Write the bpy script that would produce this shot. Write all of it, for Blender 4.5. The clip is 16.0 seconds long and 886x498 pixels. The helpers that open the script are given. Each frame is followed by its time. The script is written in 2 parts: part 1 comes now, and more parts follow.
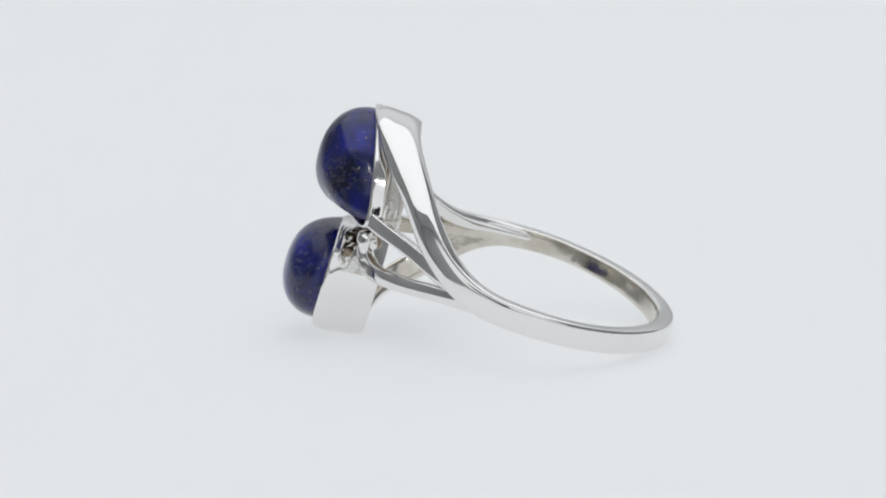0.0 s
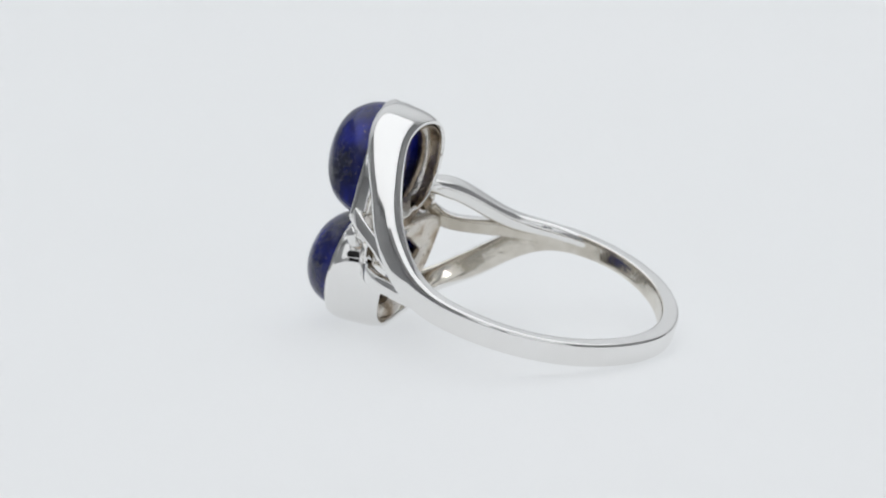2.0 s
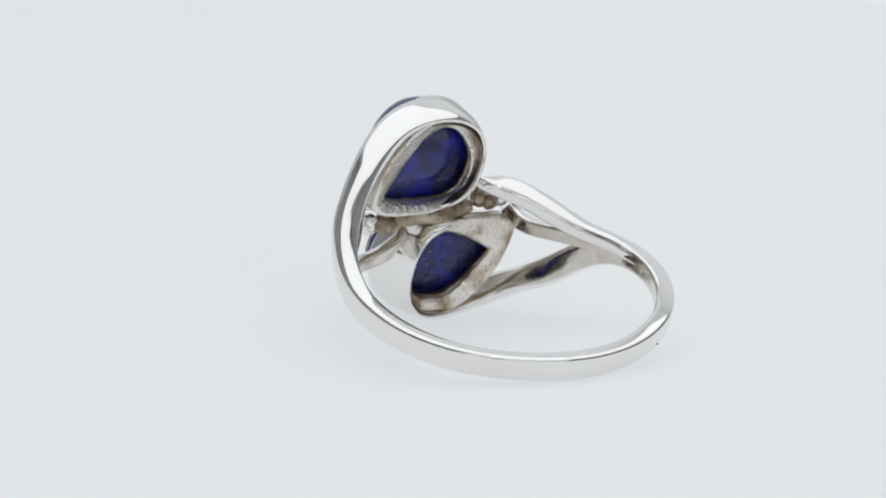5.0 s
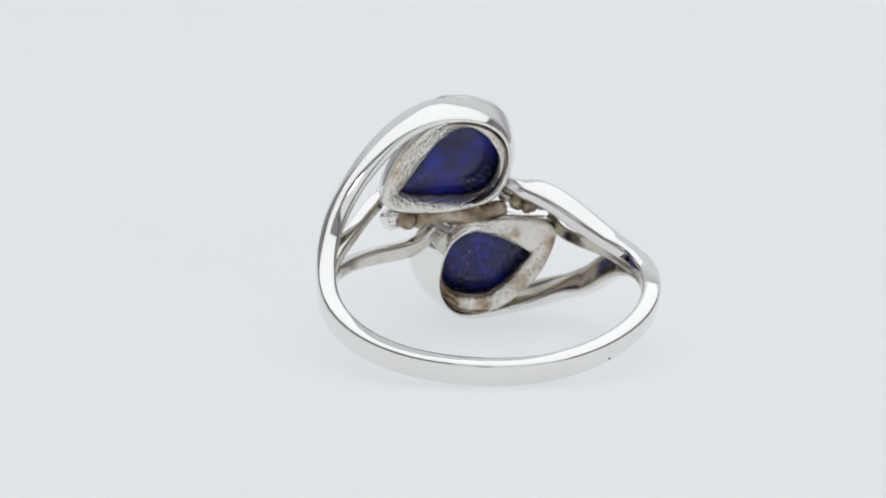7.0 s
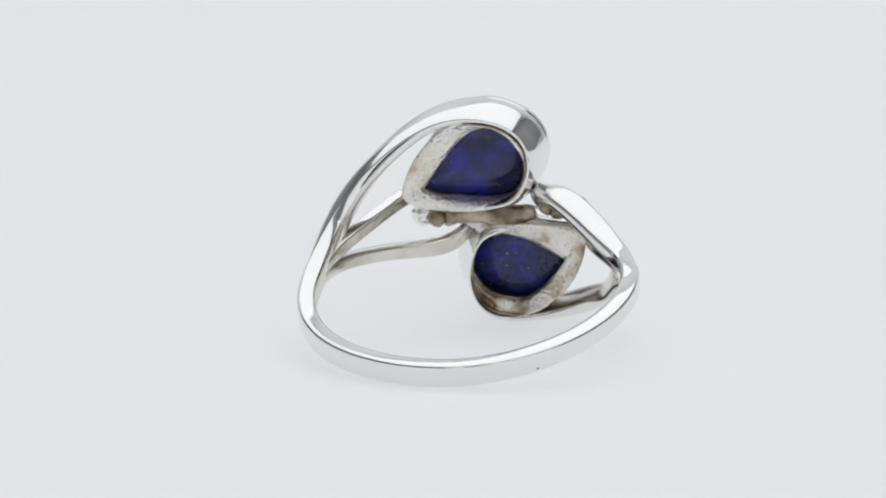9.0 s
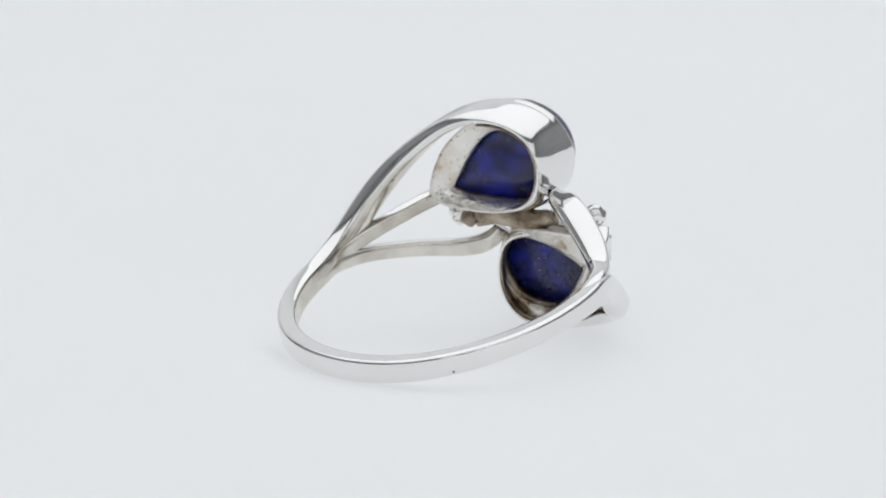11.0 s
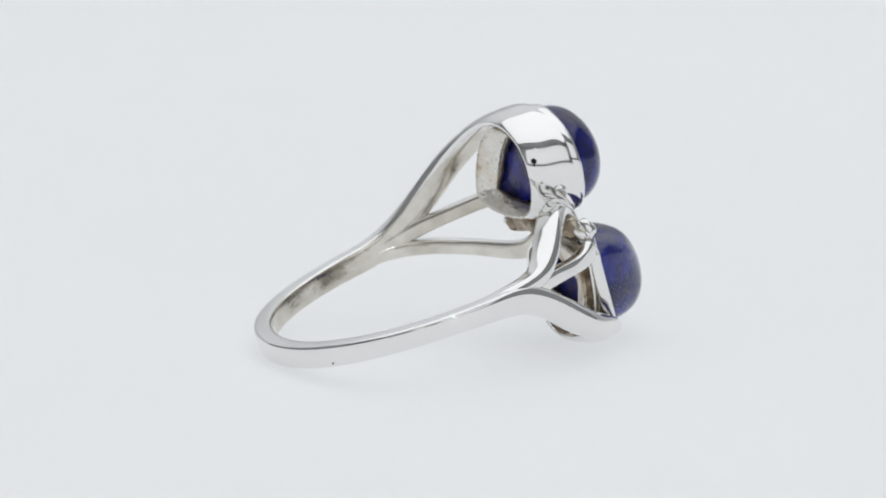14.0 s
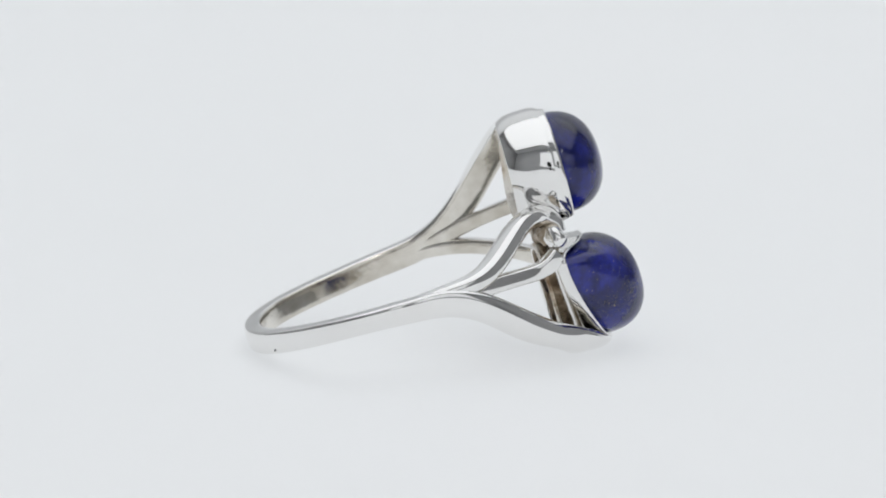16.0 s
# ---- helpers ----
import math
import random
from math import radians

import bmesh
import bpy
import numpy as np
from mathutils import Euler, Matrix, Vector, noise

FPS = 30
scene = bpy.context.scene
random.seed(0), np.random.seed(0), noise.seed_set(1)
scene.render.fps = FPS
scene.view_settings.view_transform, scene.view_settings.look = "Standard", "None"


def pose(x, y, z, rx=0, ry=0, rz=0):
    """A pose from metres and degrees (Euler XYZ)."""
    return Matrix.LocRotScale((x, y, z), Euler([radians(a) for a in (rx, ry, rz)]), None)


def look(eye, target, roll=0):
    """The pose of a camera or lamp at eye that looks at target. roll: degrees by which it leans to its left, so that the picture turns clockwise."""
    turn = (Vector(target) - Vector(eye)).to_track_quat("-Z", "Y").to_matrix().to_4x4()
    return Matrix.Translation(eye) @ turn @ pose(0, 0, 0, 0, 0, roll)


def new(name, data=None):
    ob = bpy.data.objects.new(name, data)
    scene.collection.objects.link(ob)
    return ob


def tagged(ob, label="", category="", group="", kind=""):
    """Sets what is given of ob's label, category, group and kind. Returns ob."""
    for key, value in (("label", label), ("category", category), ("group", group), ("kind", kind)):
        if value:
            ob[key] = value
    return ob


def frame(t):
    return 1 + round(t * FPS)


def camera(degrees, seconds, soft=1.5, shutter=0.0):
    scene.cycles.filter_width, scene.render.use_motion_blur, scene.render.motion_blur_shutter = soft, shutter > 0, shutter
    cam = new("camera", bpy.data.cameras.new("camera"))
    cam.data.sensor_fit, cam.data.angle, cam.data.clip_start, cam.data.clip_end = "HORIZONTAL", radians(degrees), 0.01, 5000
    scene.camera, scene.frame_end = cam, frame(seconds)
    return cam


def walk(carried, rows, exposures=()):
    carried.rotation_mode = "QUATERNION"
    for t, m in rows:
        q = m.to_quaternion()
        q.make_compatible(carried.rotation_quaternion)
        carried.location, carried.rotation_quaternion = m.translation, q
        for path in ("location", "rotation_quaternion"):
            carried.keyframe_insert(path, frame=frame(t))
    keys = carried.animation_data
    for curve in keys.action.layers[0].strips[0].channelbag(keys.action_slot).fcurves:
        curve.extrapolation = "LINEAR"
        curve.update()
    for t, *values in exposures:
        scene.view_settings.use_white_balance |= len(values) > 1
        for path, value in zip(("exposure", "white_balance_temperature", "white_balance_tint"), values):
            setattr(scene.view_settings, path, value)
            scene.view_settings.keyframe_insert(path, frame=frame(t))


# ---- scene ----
# ---- camera: held still on its stand, a long macro lens ----
DEG = math.degrees
DIST = 0.2423                      # lens to the turning axis
TILT = radians(11.287)
BASE = 0.00580                     # height of the aim above the table
cam = camera(12.78, 16.0, soft=1.9)
AIM = Vector((-0.000947, 0.0, BASE))
EYE = Vector((0.0, -DIST * math.cos(TILT), BASE + DIST * math.sin(TILT)))
STAND = look(EYE, AIM, -0.108)
cam.data.dof.use_dof = True
cam.data.dof.focus_distance, cam.data.dof.aperture_fstop = 0.2345, 110
walk(cam, [(0.0, STAND), (16.0, STAND)], exposures=[(0.0, 0.02), (16.0, 0.02)])

# ---- world and lamps ----
world = bpy.data.worlds.new("world")
world.use_nodes = True
scene.world = world
world.node_tree.nodes["Background"].inputs[0].default_value = (0.93, 0.97, 1.0, 1)
world.node_tree.nodes["Background"].inputs[1].default_value = 0.05


def softbox(name, eye, target, sx, sy, watts, colour=(1, 1, 1)):
    data = bpy.data.lights.new(name, "AREA")
    data.shape, data.size, data.size_y, data.energy, data.color = "RECTANGLE", sx, sy, watts, colour
    ob = new(name, data)
    ob.matrix_world = look(eye, target)
    return ob


DAY = (0.98, 1.0, 1.02)
softbox("softbox_overhead", (0, 0.08, 0.575), (0, 0.0801, 0), 1.0, 0.90, 2.15, DAY)
softbox("softbox_front", (0.16, -0.50, 0.22), (0.06, 0, 0.05), 0.70, 0.36, 0.44, DAY)
softbox("table_underlight", (0, 0.0, -0.22), (0, 0.0001, 1), 1.1, 1.0, 4.0, DAY)
softbox("backdrop_light", (0, 0.68, 0.36), (0, 0.0, 0.3601), 1.1, 0.46, 1.6, DAY)
softbox("spot_lamp", (0.03, -0.30, 0.27), (0, 0, 0.01), 0.008, 0.008, 0.08, DAY)


# ---- materials ----
def material(name):
    m = bpy.data.materials.new(name)
    m.use_nodes = True
    nt = m.node_tree
    return m, nt, nt.nodes["Principled BSDF"]


def node(nt, kind, **values):
    n = nt.nodes.new(kind)
    for k, val in values.items():
        n.inputs[k].default_value = val
    return n


def ramp(nt, source, stops):
    n = nt.nodes.new("ShaderNodeValToRGB")
    while len(n.color_ramp.elements) < len(stops):
        n.color_ramp.elements.new(0.5)
    for el, (pos, col) in zip(n.color_ramp.elements, stops):
        el.position, el.color = pos, (*col, 1)
    nt.links.new(source, n.inputs[0])
    return n


def noise_at(nt, scale, detail=4.0, rough=0.55, coords=None):
    n = node(nt, "ShaderNodeTexNoise", Scale=scale, Detail=detail, Roughness=rough)
    if coords is None:
        coords = nt.nodes.new("ShaderNodeTexCoord").outputs["Object"]
    nt.links.new(coords, n.inputs["Vector"])
    return n


def bump(nt, source, bsdf, strength, distance):
    b = node(nt, "ShaderNodeBump", Strength=strength, Distance=distance)
    nt.links.new(source, b.inputs["Height"])
    nt.links.new(b.outputs[0], bsdf.inputs["Normal"])
    return b


def polished_silver():
    m, nt, b = material("polished_silver")
    b.inputs["Metallic"].default_value = 1
    fine = noise_at(nt, 900, 3)
    wear = noise_at(nt, 160, 5)
    tint = ramp(nt, wear.outputs["Fac"], [(0.3, (0.84, 0.83, 0.815)), (0.7, (0.87, 0.865, 0.855))])
    nt.links.new(tint.outputs[0], b.inputs["Base Color"])
    gloss = ramp(nt, fine.outputs["Fac"], [(0.35, (0.03, 0.03, 0.03)), (0.75, (0.075, 0.075, 0.075))])
    nt.links.new(gloss.outputs[0], b.inputs["Roughness"])
    bump(nt, wear.outputs["Fac"], b, 0.22, 0.00004)
    return m


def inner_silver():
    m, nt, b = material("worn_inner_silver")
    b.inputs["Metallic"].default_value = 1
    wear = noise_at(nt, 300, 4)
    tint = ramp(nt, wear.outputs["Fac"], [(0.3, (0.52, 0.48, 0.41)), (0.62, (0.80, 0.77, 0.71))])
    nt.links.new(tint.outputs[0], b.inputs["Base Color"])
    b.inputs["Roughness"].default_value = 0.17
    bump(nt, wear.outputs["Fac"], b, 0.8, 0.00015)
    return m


def raw_silver(name, stops):
    m, nt, b = material(name)
    b.inputs["Metallic"].default_value = 1
    grain = noise_at(nt, 2600, 4, 0.6)
    stain = noise_at(nt, 420, 5)
    tint = ramp(nt, stain.outputs["Fac"], stops)
    cells = node(nt, "ShaderNodeTexVoronoi", Scale=3600)
    nt.links.new(nt.nodes.new("ShaderNodeTexCoord").outputs["Object"], cells.inputs["Vector"])
    depth = nt.nodes.new("ShaderNodeMath")
    depth.operation = "ADD"
    nt.links.new(cells.outputs["Distance"], depth.inputs[0])
    nt.links.new(grain.outputs["Fac"], depth.inputs[1])
    # brown pit spots; the shade in their hollows goes into the colour too
    brown_pit_shade = ramp(nt, depth.outputs[0], [(0.54, (0.25, 0.20, 0.15)), (0.66, (0.90, 0.88, 0.85)), (0.80, (1, 1, 1))])
    mix = nt.nodes.new("ShaderNodeMixRGB")
    mix.blend_type = "MULTIPLY"
    mix.inputs[0].default_value = 0.85
    nt.links.new(tint.outputs[0], mix.inputs[1])
    nt.links.new(brown_pit_shade.outputs[0], mix.inputs[2])
    nt.links.new(mix.outputs[0], b.inputs["Base Color"])
    b.inputs["Roughness"].default_value = 0.36
    bump(nt, depth.outputs[0], b, 0.7, 0.00009)
    return m


def lapis():
    m, nt, b = material("lapis_lazuli")
    cloud = noise_at(nt, 330, 6, 0.62)
    vein = noise_at(nt, 900, 5, 0.6)
    fleck = noise_at(nt, 4200, 2, 0.5)
    patch = noise_at(nt, 190, 3, 0.5)
    blue = ramp(nt, cloud.outputs["Fac"], [(0.35, (0.0035, 0.0055, 0.026)), (0.52, (0.005, 0.009, 0.115)), (0.70, (0.014, 0.024, 0.36))])
    grey = ramp(nt, vein.outputs["Fac"], [(0.60, (0, 0, 0)), (0.75, (0.25, 0.25, 0.25))])
    mix = nt.nodes.new("ShaderNodeMixRGB")
    nt.links.new(grey.outputs[0], mix.inputs[0])
    nt.links.new(blue.outputs[0], mix.inputs[1])
    mix.inputs[2].default_value = (0.10, 0.13, 0.30, 1)
    specks = ramp(nt, fleck.outputs["Fac"], [(0.69, (0, 0, 0)), (0.73, (0.8, 0.8, 0.8))])
    zones = ramp(nt, patch.outputs["Fac"], [(0.49, (0, 0, 0)), (0.60, (1, 1, 1))])
    both = nt.nodes.new("ShaderNodeMath")
    both.operation = "MULTIPLY"
    nt.links.new(specks.outputs[0], both.inputs[0])
    nt.links.new(zones.outputs[0], both.inputs[1])
    gold = nt.nodes.new("ShaderNodeMixRGB")
    nt.links.new(both.outputs[0], gold.inputs[0])
    nt.links.new(mix.outputs[0], gold.inputs[1])
    gold.inputs[2].default_value = (0.50, 0.43, 0.30, 1)
    nt.links.new(gold.outputs[0], b.inputs["Base Color"])
    nt.links.new(both.outputs[0], b.inputs["Metallic"])
    haze = noise_at(nt, 260, 6, 0.65)
    gloss = ramp(nt, haze.outputs["Fac"], [(0.42, (0.08, 0.08, 0.08)), (0.60, (0.26, 0.26, 0.26))])
    nt.links.new(gloss.outputs[0], b.inputs["Roughness"])
    b.inputs["IOR"].default_value = 1.58
    first = bump(nt, vein.outputs["Fac"], b, 0.12, 0.00005)
    second = bump(nt, both.outputs[0], b, 0.5, 0.00003)
    nt.links.new(first.outputs[0], second.inputs["Normal"])
    worn = nt.nodes.new("ShaderNodeMath")
    worn.operation = "MULTIPLY"
    nt.links.new(ramp(nt, noise_at(nt, 5200, 3, 0.6).outputs["Fac"], [(0.56, (0, 0, 0)), (0.70, (1, 1, 1))]).outputs[0], worn.inputs[0])
    nt.links.new(zones.outputs[0], worn.inputs[1])
    third = bump(nt, worn.outputs[0], b, 0.7, 0.00005)
    nt.links.new(second.outputs[0], third.inputs["Normal"])
    return m


def matte(name, low, high, scale, rough=0.6, relief=0.0002):
    m, nt, b = material(name)
    n = noise_at(nt, scale, 5)
    tint = ramp(nt, n.outputs["Fac"], [(0.3, low), (0.7, high)])
    nt.links.new(tint.outputs[0], b.inputs["Base Color"])
    b.inputs["Roughness"].default_value = rough
    b.inputs["Specular IOR Level"].default_value = 0.25
    bump(nt, noise_at(nt, scale * 20, 3).outputs["Fac"], b, 0.1, relief)
    return m


SILVER, INNER, LAPIS = polished_silver(), inner_silver(), lapis()
RAW = raw_silver("raw_cast_silver", [(0.30, (0.36, 0.26, 0.17)), (0.38, (0.78, 0.71, 0.61)), (0.48, (0.86, 0.83, 0.78)), (0.70, (0.93, 0.92, 0.89))])
# brown tarnish, with the shade of the crevices put into its dark colour
TARNISHED_SHADED = raw_silver("tarnished_shaded_cast_silver", [(0.30, (0.06, 0.04, 0.025)), (0.42, (0.20, 0.15, 0.10)), (0.56, (0.42, 0.35, 0.27)), (0.74, (0.68, 0.62, 0.53))])
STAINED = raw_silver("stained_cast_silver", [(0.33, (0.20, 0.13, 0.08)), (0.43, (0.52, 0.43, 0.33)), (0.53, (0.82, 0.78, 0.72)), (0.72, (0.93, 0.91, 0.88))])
BLACK = matte("black_camera", (0.012, 0.012, 0.012), (0.02, 0.02, 0.02), 40)


def lit_acrylic():
    """Milky sheet: half of its light comes through from below."""
    m, nt, b = material("milky_acrylic")
    n = noise_at(nt, 6, 5)
    tint = ramp(nt, n.outputs["Fac"], [(0.3, (0.80, 0.81, 0.815)), (0.7, (0.82, 0.825, 0.83))])
    through_it = nt.nodes.new("ShaderNodeBsdfTranslucent")
    mix = nt.nodes.new("ShaderNodeMixShader")
    mix.inputs[0].default_value = 0.55
    nt.links.new(tint.outputs[0], b.inputs["Base Color"])
    nt.links.new(tint.outputs[0], through_it.inputs["Color"])
    b.inputs["Roughness"].default_value = 0.5
    b.inputs["Specular IOR Level"].default_value = 0.2
    nt.links.new(b.outputs[0], mix.inputs[1])
    nt.links.new(through_it.outputs[0], mix.inputs[2])
    nt.links.new(mix.outputs[0], nt.nodes["Material Output"].inputs[0])
    return m


WHITE = lit_acrylic()
GREY = matte("grey_fabric", (0.33, 0.33, 0.333), (0.38, 0.38, 0.383), 9)
SOUTH = matte("pale_grey_fabric", (0.46, 0.463, 0.467), (0.50, 0.503, 0.507), 9)
TENT = matte("white_tent_fabric", (0.62, 0.626, 0.63), (0.66, 0.665, 0.67), 9)


def part(name, bm, mat, parent, label="", smooth=True, second=None):
    me = bpy.data.meshes.new(name)
    bmesh.ops.recalc_face_normals(bm, faces=bm.faces)
    for f in bm.faces:
        f.smooth = smooth
    bm.to_mesh(me)
    bm.free()
    me.materials.append(mat)
    if second:
        me.materials.append(second)
    ob = new(name, me)
    ob.parent = parent
    return tagged(ob, label)


# ---- the table with its sweep, and the booth round it ----
def sweep_sheet():
    bm = bmesh.new()
    prof = [(-0.605, 0.0), (0.30, 0.0)]
    prof += [(0.30 + 0.25 * math.sin(radians(a)), 0.25 - 0.25 * math.cos(radians(a))) for a in range(6, 91, 6)]
    prof += [(0.55, 0.615)]
    rows = [[bm.verts.new((x, y, z)) for y, z in prof] for x in (-0.6, 0.6)]
    for i in range(len(prof) - 1):
        bm.faces.new((rows[0][i], rows[1][i], rows[1][i + 1], rows[0][i + 1]))
    lip = [bm.verts.new((x, -0.605, -0.004)) for x in (-0.6, 0.6)]
    bm.faces.new((rows[0][0], rows[1][0], lip[1], lip[0]))
    ob = part("ground", bm, WHITE, None)
    tagged(ob, "seamless white acrylic table curving up into a backdrop", "table", kind="structure")


def slab(name, centre, size, mat, label, category):
    bm = bmesh.new()
    bmesh.ops.create_cube(bm, size=1)
    for vert in bm.verts:
        vert.co = Vector(centre) + Vector([c * s for c, s in zip(vert.co, size)])
    ob = part(name, bm, mat, None, smooth=False)
    tagged(ob, label, category, kind="structure")


sweep_sheet()
slab("wall_west", (-0.615, 0.06, 0.17), (0.02, 1.40, 0.90), GREY, "plain grey fabric side of the photo booth", "wall")
slab("wall_east", (0.615, 0.06, 0.17), (0.02, 1.40, 0.90), GREY, "plain grey fabric side of the photo booth", "wall")
slab("wall_south", (0.0, -0.625, 0.17), (1.20, 0.02, 0.90), SOUTH, "pale grey fabric front of the photo booth", "wall")
slab("wall_north", (0.0, 0.75, 0.17), (1.20, 0.02, 0.90), GREY, "plain grey fabric back of the photo booth", "wall")
slab("floor", (0.0, 0.06, -0.29), (1.24, 1.40, 0.02), GREY, "plain grey floor under the lit table", "floor")
slab("ceiling", (0.0, 0.06, 0.632), (1.24, 1.40, 0.02), TENT, "plain white fabric top of the photo booth", "ceiling")



def camera_body():
    """The lens barrel and body of the still camera on its stand, seen in the silver."""
    way = (AIM - EYE).normalized()
    turn = way.to_track_quat("Z", "Y").to_matrix().to_4x4()
    thing = new("camera_rig")
    tagged(thing, "black camera with long lens barrel on its stand", "camera")
    for name, r0, r1, near, far in (("lens_barrel", 0.028, 0.031, 0.012, 0.11), ("camera_housing", 0.036, 0.036, 0.11, 0.18)):
        bm = bmesh.new()
        bmesh.ops.create_cone(bm, cap_ends=True, segments=32, radius1=r1, radius2=r0, depth=far - near)
        bm.transform(Matrix.Translation(EYE - way * (near + far) / 2) @ turn)
        part(name, bm, BLACK, thing, smooth=False)
    bm = bmesh.new()
    foot = EYE - way * 0.14
    bmesh.ops.create_cone(bm, cap_ends=True, segments=20, radius1=0.014, radius2=0.010, depth=foot.z - 0.05)
    bm.transform(Matrix.Translation((foot.x, foot.y, (foot.z - 0.05) / 2)))
    part("stand", bm, BLACK, thing, smooth=False)


camera_body()

# ---- the ring, in millimetres: u to the head, v across, w along the finger ----
HEADING, LEAN = radians(-9.148), radians(17.046)
U = Vector((math.sin(HEADING) * math.cos(LEAN), math.cos(HEADING) * math.cos(LEAN), math.sin(LEAN)))
V = U.cross(Vector((0, 0, 1))).normalized()
W = V.cross(U)
HEART = Vector((1.663, -3.131, -1.994 + 5.80))


def at(c):
    return (HEART + U * c[0] + V * c[1] + W * c[2]) * 0.001


def smoothed(rows, steps, passes=0):
    """Catmull-Rom through rows of numbers."""
    rows = [np.array(r, float) for r in rows]
    rows = [2 * rows[0] - rows[1]] + rows + [2 * rows[-1] - rows[-2]]
    out = []
    for i in range(1, len(rows) - 2):
        a, b, c, d = rows[i - 1:i + 3]
        for k in range(steps):
            t = k / steps
            out.append(0.5 * (2 * b + (c - a) * t + (2 * a - 5 * b + 4 * c - d) * t * t + (3 * b - a - 3 * c + d) * t ** 3))
    out.append(rows[-2])
    for _ in range(passes):
        out = [out[0]] + [(a + 2 * b + c) / 4 for a, b, c in zip(out, out[1:], out[2:])] + [out[-1]]
    return out


def strip(rows, steps=8, sides=32, square=5.0):
    """A bar along rows of (u, v, w, half thickness, half width, outward u, v, w) with a squared section.
    Two more numbers, where given: how far the outer face is ridged, and whether it leans with the upper (1) or the lower (0) setting."""
    path = smoothed(rows, steps, 24)
    bm = bmesh.new()
    loops = []
    for i, r in enumerate(path):
        c = Vector(r[:3])
        along = Vector(path[min(i + 1, len(path) - 1)][:3]) - Vector(path[max(i - 1, 0)][:3])
        along.normalize()
        out = Vector(r[5:8])
        out = (out - along * out.dot(along)).normalized()
        side = along.cross(out)
        loop = []
        for k in range(sides):
            a = 2 * math.pi * (k + 0.5) / sides
            ca, sa = math.cos(a), math.sin(a)
            e = 2 / (square - (square - 4.0) * min(1, r[8] / 0.3) if len(r) > 8 else square)
            x = math.copysign(abs(ca) ** e, ca)
            y = math.copysign(abs(sa) ** e, sa)
            if x > 0 and len(r) > 8:
                x *= 1 - 2.4 * r[8] * y ** 4
            q = c + out * (x * r[3]) + side * (y * r[4])
            loop.append(bm.verts.new(at(leaning(q, r[9] > 0.5) if len(r) > 9 else q)))
        loops.append(loop)
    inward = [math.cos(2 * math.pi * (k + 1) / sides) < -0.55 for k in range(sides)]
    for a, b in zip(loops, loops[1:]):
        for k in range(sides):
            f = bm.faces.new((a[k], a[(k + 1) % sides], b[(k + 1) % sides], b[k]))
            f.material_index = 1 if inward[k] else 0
    bm.faces.new(loops[0])
    bm.faces.new(loops[-1])
    return bm


def between(table, x, soft):
    """The table's value at x, eased over its corners."""
    xs, ys = [a for a, _ in table], [b for _, b in table]
    return float(np.mean([np.interp(x + soft * k / 6, xs, ys) for k in range(-6, 7)]))


def half_turn(r):
    """The same place on the other half of the ring, turned about the head's axis."""
    q = list(r)
    q[1] = -r[1] + 2 * between(((2, 0), (4, -0.3), (6, -0.1), (8, 0.5), (9.5, 0.68)), r[0], 1.2)
    q[2] = -r[2] + 2 * between(((2, 0.22), (4, 0.35), (6, 0.55), (8, 0.75)), r[0], 1.2)
    if len(r) > 5:
        q[6], q[7] = -r[6], -r[7]
    return q


BEND = ((-105, -0.05), (-90, -0.3), (-75, -0.42), (-60, -0.47), (-45, -0.40), (-30, -0.25), (-15, -0.12), (0, -0.08), (15, 0.05), (30, 0.28),
        (50, 0.56), (70, 0.76), (85, 0.78), (95, 0.62), (105, 0.40))
BREADTH = ((-114, 0.35), (-104, 0.72), (-95, 0.83), (-80, 0.77), (-60, 0.75), (0, 0.74), (30, 0.70), (50, 0.65), (70, 0.61), (85, 0.66), (95, 0.76), (104, 0.68), (114, 0.35))


def shank():
    """The band with its two broad arms, from one setting round to the other."""
    upper = [list(r) + [0.3 * min(1, max(0, r[0] - 2) / 3), 1] for r in SWEEPING_ARM]
    lower = [sagging(r) + [0.3 * min(1, max(0, r[0] - 2) / 3), 0] for r in SWEEPING_ARM]
    rows = upper[::-1]
    for d in range(-93, 94, 6):
        a = radians(d)
        rows.append([-9.66 * math.cos(a), 9.84 * math.sin(a) - 0.12 * math.cos(a) ** 2, between(BEND, d, 14), 0.57, between(BREADTH, d, 9),
                     -math.cos(a), math.sin(a), 0, 0, 0.5])
    return strip(rows + lower, 6, 44, 5.4)


PEAR = [(-5.35, 2.35), (-4.45, 1.7), (-1.65, 1.25), (1.0, 1.35), (2.3, 2.05), (3.05, 3.4), (3.2, 5.1), (2.55, 6.6), (1.4, 7.5),
        (-0.2, 7.9), (-2.2, 7.2), (-3.95, 5.5), (-4.95, 3.8)]
MIDDLE = (-0.75, 4.5)


# the openings behind the stones
OPENING = [(-3.95, 2.5), (-3.2, 2.2), (-1.6, 1.95), (0.3, 1.9), (1.45, 2.2), (2.15, 3.1), (2.3, 4.4), (1.85, 5.4), (1.15, 6.2), (0.0, 6.72), (-1.2, 6.2), (-2.4, 4.85), (-3.2, 3.6)]
LOWER_OPENING = [(-3.7, 3.6), (-2.85, 3.1), (-1.25, 2.35), (0.45, 1.92), (1.6, 2.2), (2.3, 3.2), (2.5, 4.2), (2.2, 5.2), (1.6, 6.08), (0.45, 6.6), (-0.95, 6.6), (-2.1, 5.7), (-3.0, 4.6)]


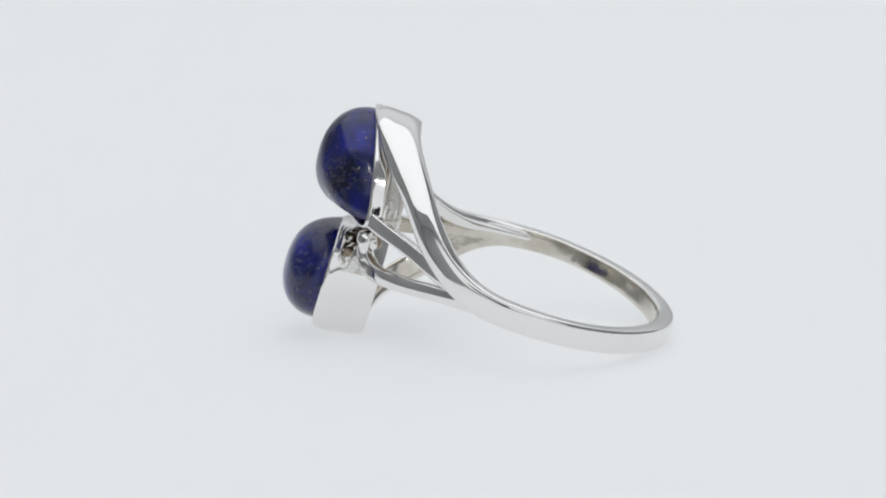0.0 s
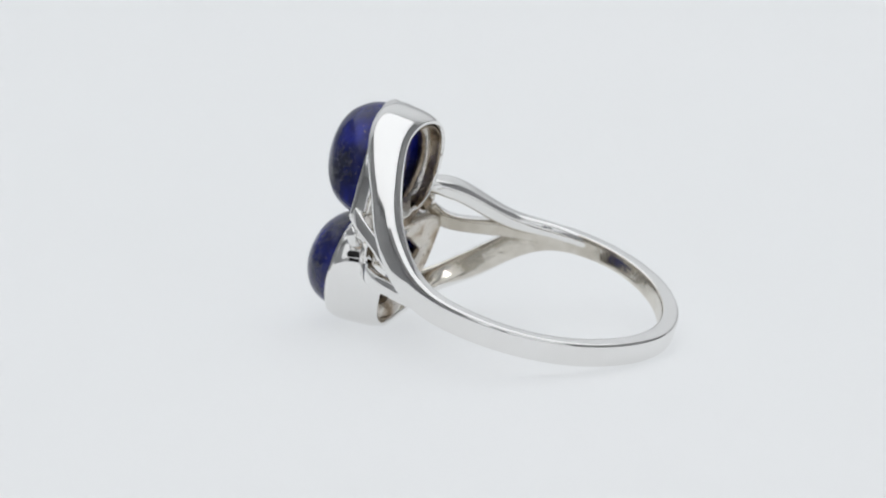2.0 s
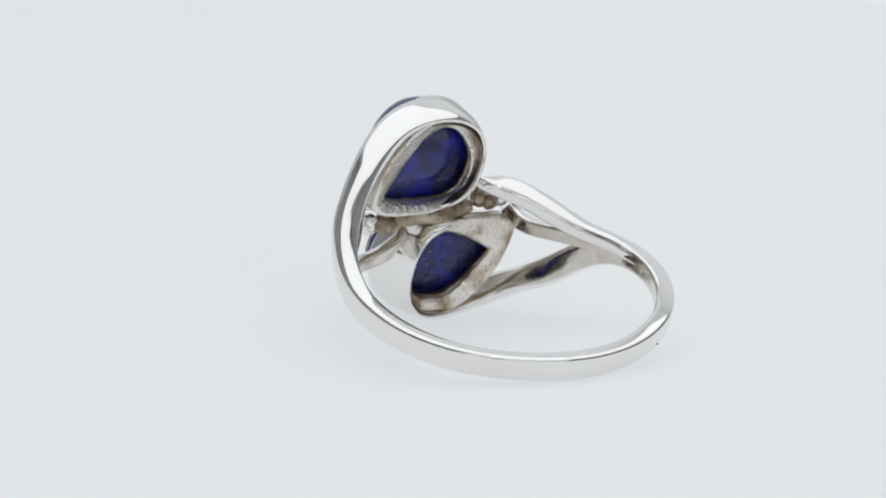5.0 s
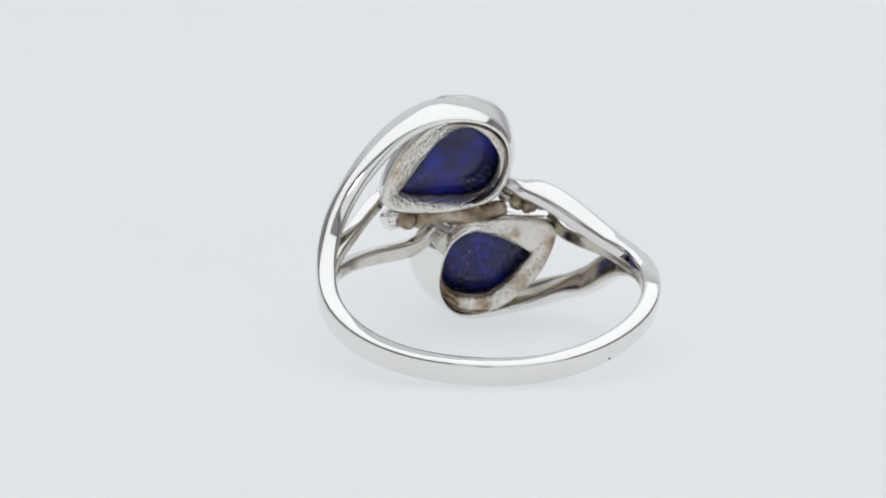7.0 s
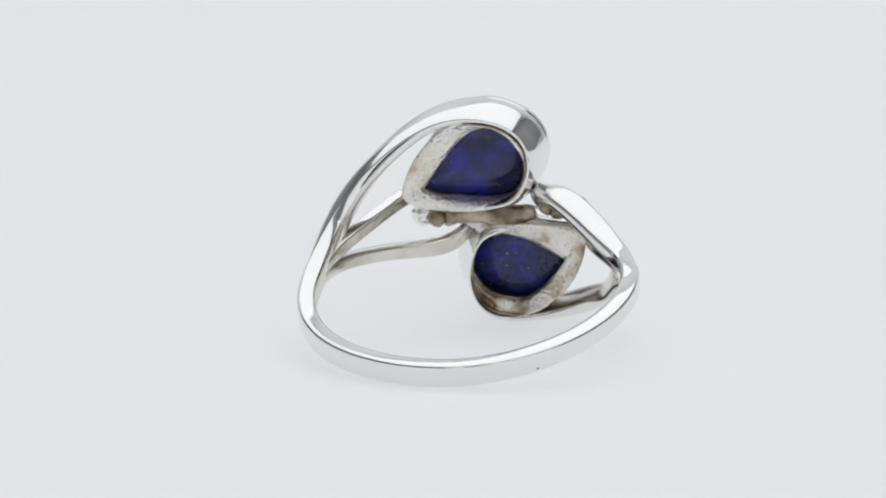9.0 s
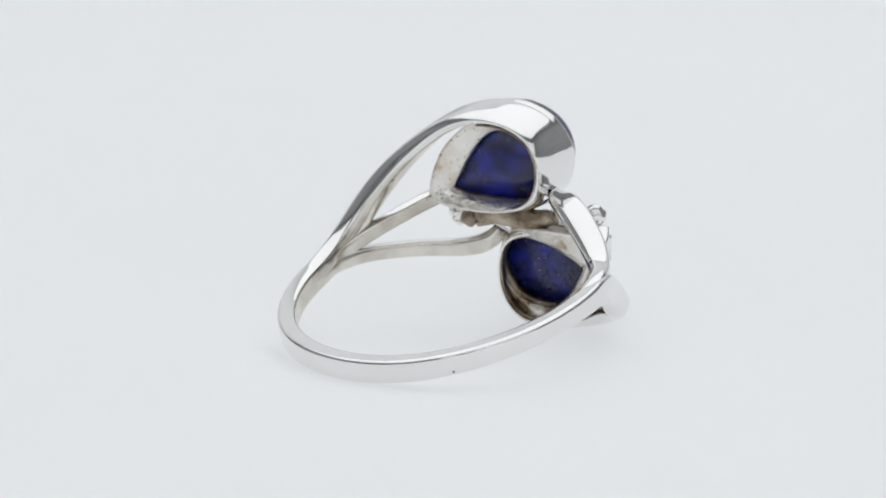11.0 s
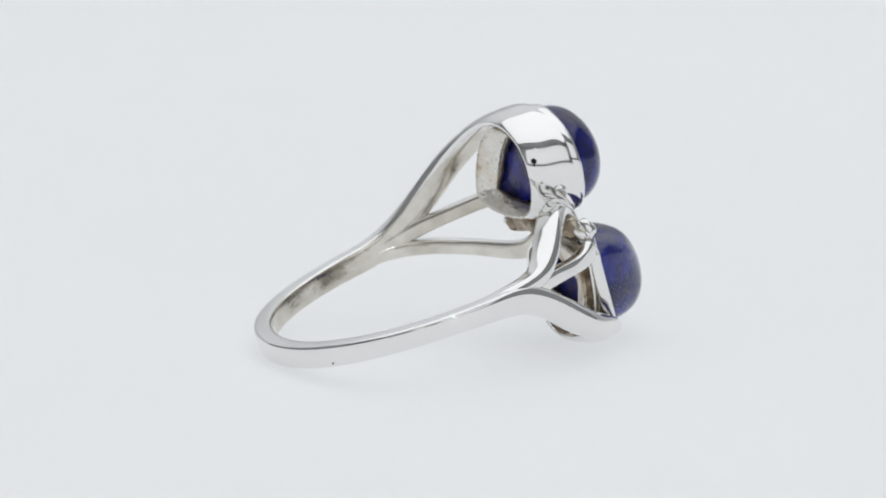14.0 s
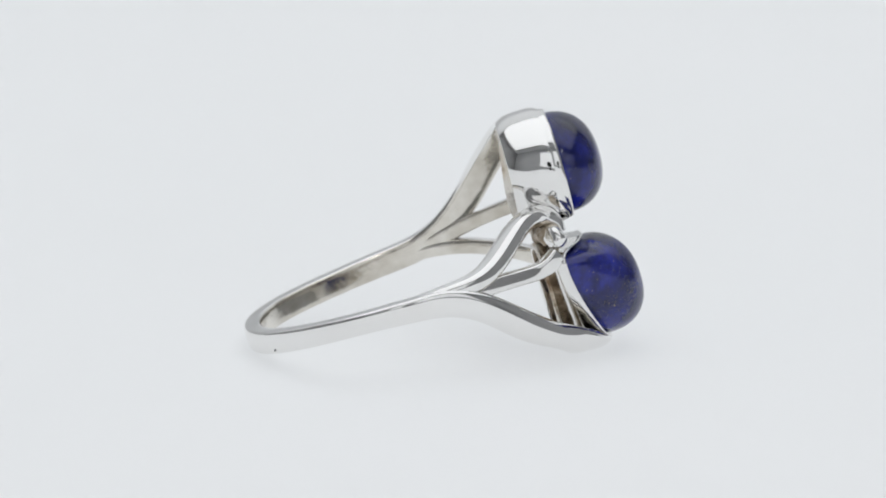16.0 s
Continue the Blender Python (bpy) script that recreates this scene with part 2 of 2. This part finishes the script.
def outline(table=PEAR):
    pts = [np.array(q) for q in table]
    n, out = len(pts), []
    for i in range(n):
        a, b, c, d = pts[i - 1], pts[i], pts[(i + 1) % n], pts[(i + 2) % n]
        # the tip keeps its corner
        if i == 0:
            a = 2 * b - c
        if i == n - 1:
            d = 2 * c - b
        for k in range(6):
            t = k / 6
            out.append(0.5 * (2 * b + (c - a) * t + (2 * a - 5 * b + 4 * c - d) * t * t + (3 * b - a - 3 * c + d) * t ** 3))
    return out


def ring_at(full, u, rounder=0.0, spread=0.0):
    out = []
    pts = outline()
    for i, q in enumerate(pts):
        dv, dw = q[0] - MIDDLE[0], q[1] - MIDDLE[1]
        scale = full + spread * min(1, max(0, -dv / 3))
        if rounder:
            a = math.atan2(dw / 3.2, dv / 4.1)
            dv += (0.2 + 3.8 * math.cos(a) - dv) * rounder
            dw += (3.15 * math.sin(a) - dw) * rounder
        flare = max(0, min(u, 11) - 7.8)
        dv *= 1 + (0.05 if dv > 0 else 0.006) * flare
        vv = MIDDLE[0] + dv * scale
        ww = MIDDLE[1] + dw * scale
        ww -= 0.4 * (8 - ww) / 7 * (u - 7.8) / 3.1
        ww -= 0.20 * flare * max(0, (-dv * scale - 1.5) / 3.1)
        out.append((u, vv, ww))
    return out


def settled(c, upper):
    """The head nods a little: each setting leans on its own."""
    u, v, w = c
    front = min(1.2, max(0, (u - 7.8) / 3.2))
    if upper:
        return (u + 0.12 * (w - 4.4) * (1 - 0.8 * front) + 0.15 * front, v, w + 0.03 * (u - 8))
    return (u + 0.2 * front, v + 0.15 * max(0, 1.7 - v) * max(0, 1 - front) - 0.2 * front, w - 0.12 * (u - 8))


def fuller(c):
    """The lower cup keeps its breadth towards the back."""
    u, v, w = c
    return (u, v, w - 0.5 * min(1, max(0, (4.5 - w) / 3)) * min(1, max(0, (9.4 - u) / 1.4)))


def fallen(u, v, upper):
    """How far the setting falls back towards the pear's point, most at its rim."""
    point = min(1, max(0, (MIDDLE[0] - v - 0.1) / 4.2)) ** 1.15
    return (1.15 if upper else 1.6) * point * min(1, max(0, (u - 8.0) / 2.95))


def dipped(c, upper):
    """The rim falls back towards the pear's point; the cup's back edge lies deep at the round end."""
    u, v, w = c
    u -= fallen(u, v, upper)
    return (u + 0.6 * min(1, max(0, (v - MIDDLE[0]) / 3)) * min(1, max(0, 9.0 - u)), v, w)


def loft(profile, turn, closed=False, cap=False, rough=0.0):
    """A skin over levels of (scale, u, rounder, opened, spread): opened goes from the pear's outline
    to that of the opening behind the stone, spread widens the pointed half."""
    bm = bmesh.new()
    loops, upper = [], turn is same
    hole = outline(OPENING if upper else LOWER_OPENING)
    for scale, u, rounder, opened, spread in [(*level, 0, 0, 0)[:5] for level in profile]:
        loop = []
        for c, q in zip(ring_at(scale, u, rounder, spread), hole):
            c = dipped(c, upper)
            c = Vector(settled(turn(c if upper else fuller(c)), upper)[:3])
            loop.append(bm.verts.new(at(c.lerp(Vector(turn((u - fallen(u, q[0], upper), q[0], q[1]))), opened))))
        loops.append(loop)
    for vert in bm.verts if rough else ():
        vert.co += noise.noise_vector(vert.co * 1600) * rough * 0.001
    pairs = list(zip(loops, loops[1:]))
    if closed:
        pairs.append((loops[-1], loops[0]))
    n = len(loops[0])
    for a, b in pairs:
        for k in range(n):
            bm.faces.new((a[k], a[(k + 1) % n], b[(k + 1) % n], b[k]))
    if cap:
        bm.faces.new(loops[0])
        bm.faces.new(loops[-1])
    return bm


def ball(c, r, turn, squash=1.0):
    bm = bmesh.new()
    bmesh.ops.create_icosphere(bm, subdivisions=3, radius=1)
    for vert in bm.verts:
        k = 1 + 0.22 * noise.noise(vert.co * 1.5 + Vector(c))
        q = turn((c[0] + vert.co.x * r * k * squash, c[1] + vert.co.y * r * k, c[2] + vert.co.z * r * k))
        vert.co = at(q)
    return bm


SWEEPING_ARM = [
    (1.9, -9.72, -0.05, 0.58, 0.84, 0.15, -1, 0.0), (3.6, -9.46, 0.68, 0.62, 0.86, 0.3, -1, 0.1),
    (5.2, -8.85, 2.0, 0.68, 0.90, 0.3, -1, 0.25), (6.2, -8.1, 3.15, 0.68, 0.92, 0.2, -1, 0.35), (7.2, -7.0, 4.45, 0.64, 0.95, 0.1, -1, 0.5),
    (8.1, -5.6, 5.65, 0.58, 1.05, 0, -1, 0.8), (8.8, -4.25, 6.6, 0.50, 1.20, 0, -0.8, 1), (9.2, -2.85, 7.25, 0.42, 1.35, 0, -0.5, 1), (9.35, -1.4, 7.6, 0.36, 1.45, 0, -0.2, 1),
    (9.35, 0.1, 7.62, 0.32, 1.50, 0, 0.1, 1), (9.35, 1.4, 7.2, 0.30, 1.50, 0, 0.6, 1), (9.35, 2.42, 6.4, 0.28, 1.50, 0, 1, 0.7),
    (9.35, 2.95, 5.1, 0.27, 1.50, -0.03, 1, 0.1), (9.35, 2.78, 3.6, 0.27, 1.48, -0.08, 1, -0.3), (9.35, 2.27, 2.40, 0.28, 1.46, -0.12, 0.8, -0.65),
    (9.35, 1.40, 1.78, 0.29, 1.44, -0.14, 0.45, -0.9), (9.35, 0.6, 1.56, 0.27, 1.40, -0.14, 0.15, -1), (9.35, -0.1, 1.54, 0.15, 1.25, -0.12, 0, -1)]
TIP_ARM = [
    (0.5, -9.72, -0.1, 0.40, 0.40, 0.0, -1, 0), (2.8, -9.45, 0.1, 0.45, 0.50, 0.2, -1, 0), (4.6, -8.6, 0.6, 0.45, 0.48, 0.5, -1, 0), (6.2, -7.3, 1.1, 0.42, 0.46, 0.6, -1, 0.1),
    (7.8, -6.25, 1.45, 0.42, 0.46, 0.6, -1, 0.1), (8.9, -5.35, 1.7, 0.40, 0.50, 0.6, -1, 0), (9.4, -4.95, 1.8, 0.30, 0.45, 0.6, -1, 0)]
CURL_ARM = [
    (0.5, -9.72, -0.35, 0.40, 0.42, 0.0, -1, 0), (2.8, -9.4, -0.35, 0.45, 0.52, 0.3, -1, 0), (4.7, -8.35, -0.6, 0.42, 0.50, 0.5, -1, 0), (6.1, -7.15, -0.95, 0.40, 0.50, 0.6, -1, 0),
    (7.2, -5.8, -1.2, 0.38, 0.52, 0.7, -1, 0), (8.0, -4.4, -1.45, 0.38, 0.55, 0.9, -1, 0), (8.6, -3.0, -1.45, 0.42, 0.60, 1, -1, 0), (9.1, -2.0, -1.1, 0.42, 0.60, 1, -1, 0.3),
    (9.4, -1.4, -0.4, 0.30, 0.45, 1, -1, 0.6)]
# its fellow on the other half is broader and climbs more steeply
BROAD_CURL_ARM = [
    (-1.6, 9.70, 0.92, 0.38, 0.46, 0.0, 0.05, 1), (0.3, 9.72, 0.88, 0.47, 0.50, 0.0, 0.1, 1), (2.2, 9.42, 0.86, 0.55, 0.56, -0.2, 0.15, 1), (3.8, 8.72, 0.80, 0.56, 0.66, -0.4, 0.3, 1), (5.0, 7.8, 1.15, 0.56, 0.78, -0.6, 0.4, 1),
    (6.0, 6.78, 1.7, 0.56, 0.85, -0.75, 0.45, 1), (7.0, 5.6, 2.3, 0.56, 0.88, -0.8, 0.5, 1), (7.8, 4.6, 2.55, 0.55, 0.84, -0.7, 0.5, 1), (8.6, 3.7, 2.5, 0.50, 0.78, -0.2, 0.6, 1),
    (9.3, 3.15, 2.15, 0.45, 0.62, 0.5, 0.8, 0.7), (9.8, 3.0, 1.6, 0.36, 0.48, 1, 0.5, 0.2), (9.9, 3.15, 0.95, 0.22, 0.30, 1, 0.5, -0.2)]
FELLOW_TIP_ARM = [
    (0.5, 9.70, 0.5, 0.42, 0.42, 0.0, 1, 0), (2.8, 9.15, 0.42, 0.46, 0.52, 0.2, 1, 0), (4.6, 8.25, 0.25, 0.46, 0.50, 0.5, 1, 0), (6.2, 7.25, 0.0, 0.44, 0.48, 0.6, 1, 0),
    (7.6, 6.6, -0.2, 0.42, 0.48, 0.6, 1, 0), (8.5, 6.35, 0.0, 0.42, 0.52, 0.6, 1, 0), (9.1, 6.1, 0.4, 0.36, 0.48, 0.6, 1, 0)]


def same(r):
    return list(r)


def sagging(r):
    """The lower sweeping arm hangs a little below the mirrored path."""
    q = half_turn(r)
    q[4] *= 1 - 0.25 * math.exp(-((r[0] - 7.6) / 0.9) ** 2)
    q[2] -= 1.05 * math.exp(-((r[0] - 6.0) / 2.2) ** 2)
    if r[0] > 9 and r[2] > 5:
        q[2] -= 0.35 * math.exp(-((r[1] - 1.4) / 1.5) ** 2)
    if r[0] > 9 and r[1] > 1:
        q[3] *= 0.65
        q[1] -= 0.08
    if r[0] > 9.3 and r[1] > 0 and r[2] < 3:
        q[3] += 0.04
    return q


def leaning(q, upper):
    """Arms take on the head's lean where they reach it."""
    k = min(1, max(0, (q[0] - 6.5) / 2))
    s = list(settled((q[0], q[1], q[2]), upper))
    spread = 0.05 * max(0, min(q[0], 11) - 7.8)
    s[1] += max(0, q[1] - MIDDLE[0]) * spread if upper else min(0, q[1] - 1.7) * spread
    drop = 0.4 / 7 * max(0, min(q[0], 11) - 7.8) / 3.1
    s[2] += -drop * (8 - q[2]) if upper else drop * (6.5 + q[2])
    if not upper:
        s[2] += 0.5 * min(1, max(0, (3.0 + q[2]) / 3)) * min(1, max(0, (9.4 - q[0]) / 1.4))
    return [a + (b - a) * k for a, b in zip(q, s)]


def lining(turn):
    """Rough cast metal inside the broad band where it wraps the setting's round end."""
    rows = []
    for r in SWEEPING_ARM[8:17]:
        q = list(r) if turn is same else sagging(r)
        inward = Vector(q[5:8]).normalized() * (q[3] + 0.05)
        rows.append([8.55, q[1] - inward.y, q[2] - inward.z, 0.07, 0.58, 0, q[6], q[7], 0, 1 if turn is same else 0])
    return strip(rows, 5, 16, 4.0)


def ring():
    thing = new("ring")
    tagged(thing, "polished silver ring with two blue lapis cabochons on white table", "ring")
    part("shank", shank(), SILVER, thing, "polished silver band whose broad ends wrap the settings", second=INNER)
    for turn in (same, half_turn):
        upper = turn is same
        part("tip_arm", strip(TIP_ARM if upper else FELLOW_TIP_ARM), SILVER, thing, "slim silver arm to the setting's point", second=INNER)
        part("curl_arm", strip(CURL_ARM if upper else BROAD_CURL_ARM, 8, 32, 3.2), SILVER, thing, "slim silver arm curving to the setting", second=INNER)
        bezel = part("bezel", loft([(0.95, 9.2), (0.955, 9.9), (0.965, 10.5), (0.97, 10.8), (0.955, 10.95), (0.935, 10.9), (0.925, 10.6), (0.92, 9.9), (0.93, 9.2)], turn, closed=True),
                     SILVER, thing, "polished pear-shaped silver rim holding the stone")
        # the lower cup is darker: tarnish plus crevice shade put into the colour
        cast = RAW if upper else TARNISHED_SHADED
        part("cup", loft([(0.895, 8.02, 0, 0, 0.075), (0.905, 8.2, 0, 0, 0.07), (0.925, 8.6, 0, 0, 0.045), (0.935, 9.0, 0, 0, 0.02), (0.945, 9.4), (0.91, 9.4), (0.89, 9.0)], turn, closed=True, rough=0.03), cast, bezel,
             "pitted cast silver cup behind the rim" if upper else "tarnished cast silver cup behind the rim, crevice shade in its colour")
        part("lining", lining(turn), TARNISHED_SHADED, bezel, "dark rough silver lining inside the band", second=TARNISHED_SHADED)
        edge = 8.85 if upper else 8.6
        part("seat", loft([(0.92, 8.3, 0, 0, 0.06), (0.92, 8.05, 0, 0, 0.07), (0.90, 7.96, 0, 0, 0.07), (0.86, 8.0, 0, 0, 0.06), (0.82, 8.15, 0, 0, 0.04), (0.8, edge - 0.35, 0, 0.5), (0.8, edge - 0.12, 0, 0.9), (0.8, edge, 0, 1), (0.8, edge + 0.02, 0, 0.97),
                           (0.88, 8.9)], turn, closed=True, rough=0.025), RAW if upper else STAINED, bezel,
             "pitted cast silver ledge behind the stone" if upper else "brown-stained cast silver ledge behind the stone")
        # wall of the opening; the cavity's shade is painted as dark metal
        part("well", loft([(0.8, edge + 0.03, 0, 0.99), (0.8, 9.4, 0, 0.97), (0.88, 9.4), (0.88, 8.95)], turn, closed=True, rough=0.02), TARNISHED_SHADED, bezel,
             "tarnished silver well behind the stone, cavity shade put into its dark colour")
        dome = [(0.3, 9.3), (0.86, 9.3), (0.875, 9.5), (0.875, 10.5), (0.885, 10.75, 0.1)]
        for a in range(7, 90, 6):
            dome.append((0.895 * math.cos(radians(a)) ** 0.84, 10.75 + 2.82 * math.sin(radians(a)) ** 0.9, 0.15 + 0.8 * a / 90))
        dome.append((0.012, 13.57, 0.95))
        part("stone", loft(dome, turn, cap=True), LAPIS, thing, "domed blue lapis pear cabochon with gold flecks")
        part("granule", ball((9.3, -4.25, 0.3), 0.72, turn, 0.9), SILVER, thing, "small cast silver ball")
        part("granule", ball((9.0, -3.3, 0.35), 0.62, turn, 1.1), TARNISHED_SHADED, thing, "rough cast silver ball")
        part("granule", ball((9.2, -2.5, 0.25), 0.55, turn, 1.2), TARNISHED_SHADED, thing, "rough cast silver ball")
    joint = strip([(8.8, -2.6, 0.62, 0.35, 0.40, 1, 0, 0), (8.75, -1.6, 0.75, 0.55, 0.62, 1, 0, 0), (8.85, -0.4, 0.72, 0.50, 0.58, 1, 0, 0), (8.75, 0.8, 0.68, 0.60, 0.60, 1, 0, 0),
                   (8.8, 2.0, 0.80, 0.50, 0.62, 1, 0, 0), (8.8, 2.9, 0.95, 0.30, 0.40, 1, 0, 0)], 8, 24, 2.6)
    for vert in joint.verts:
        vert.co += noise.noise_vector(vert.co * 1300) * 0.00016
    part("joint", joint, TARNISHED_SHADED, thing, "rough tarnished silver joint between the settings", second=TARNISHED_SHADED)
    pit = bmesh.new()
    bmesh.ops.create_icosphere(pit, subdivisions=2, radius=1)
    for vert in pit.verts:
        vert.co = at((-8.66 + vert.co.x * 0.06, 5.42 + vert.co.y * 0.06, -0.10 + vert.co.z * 0.06))
    part("pit", pit, BLACK, thing, "tiny dark casting pit")
    return thing


RING = ring()


def motions():
    rows = []
    for i in range(33):
        t = i * 0.5
        rows.append((t, pose(0, 0, 0, 0, 0, -10.7767 * (t - 7.3))))
    walk(RING, rows)


motions()
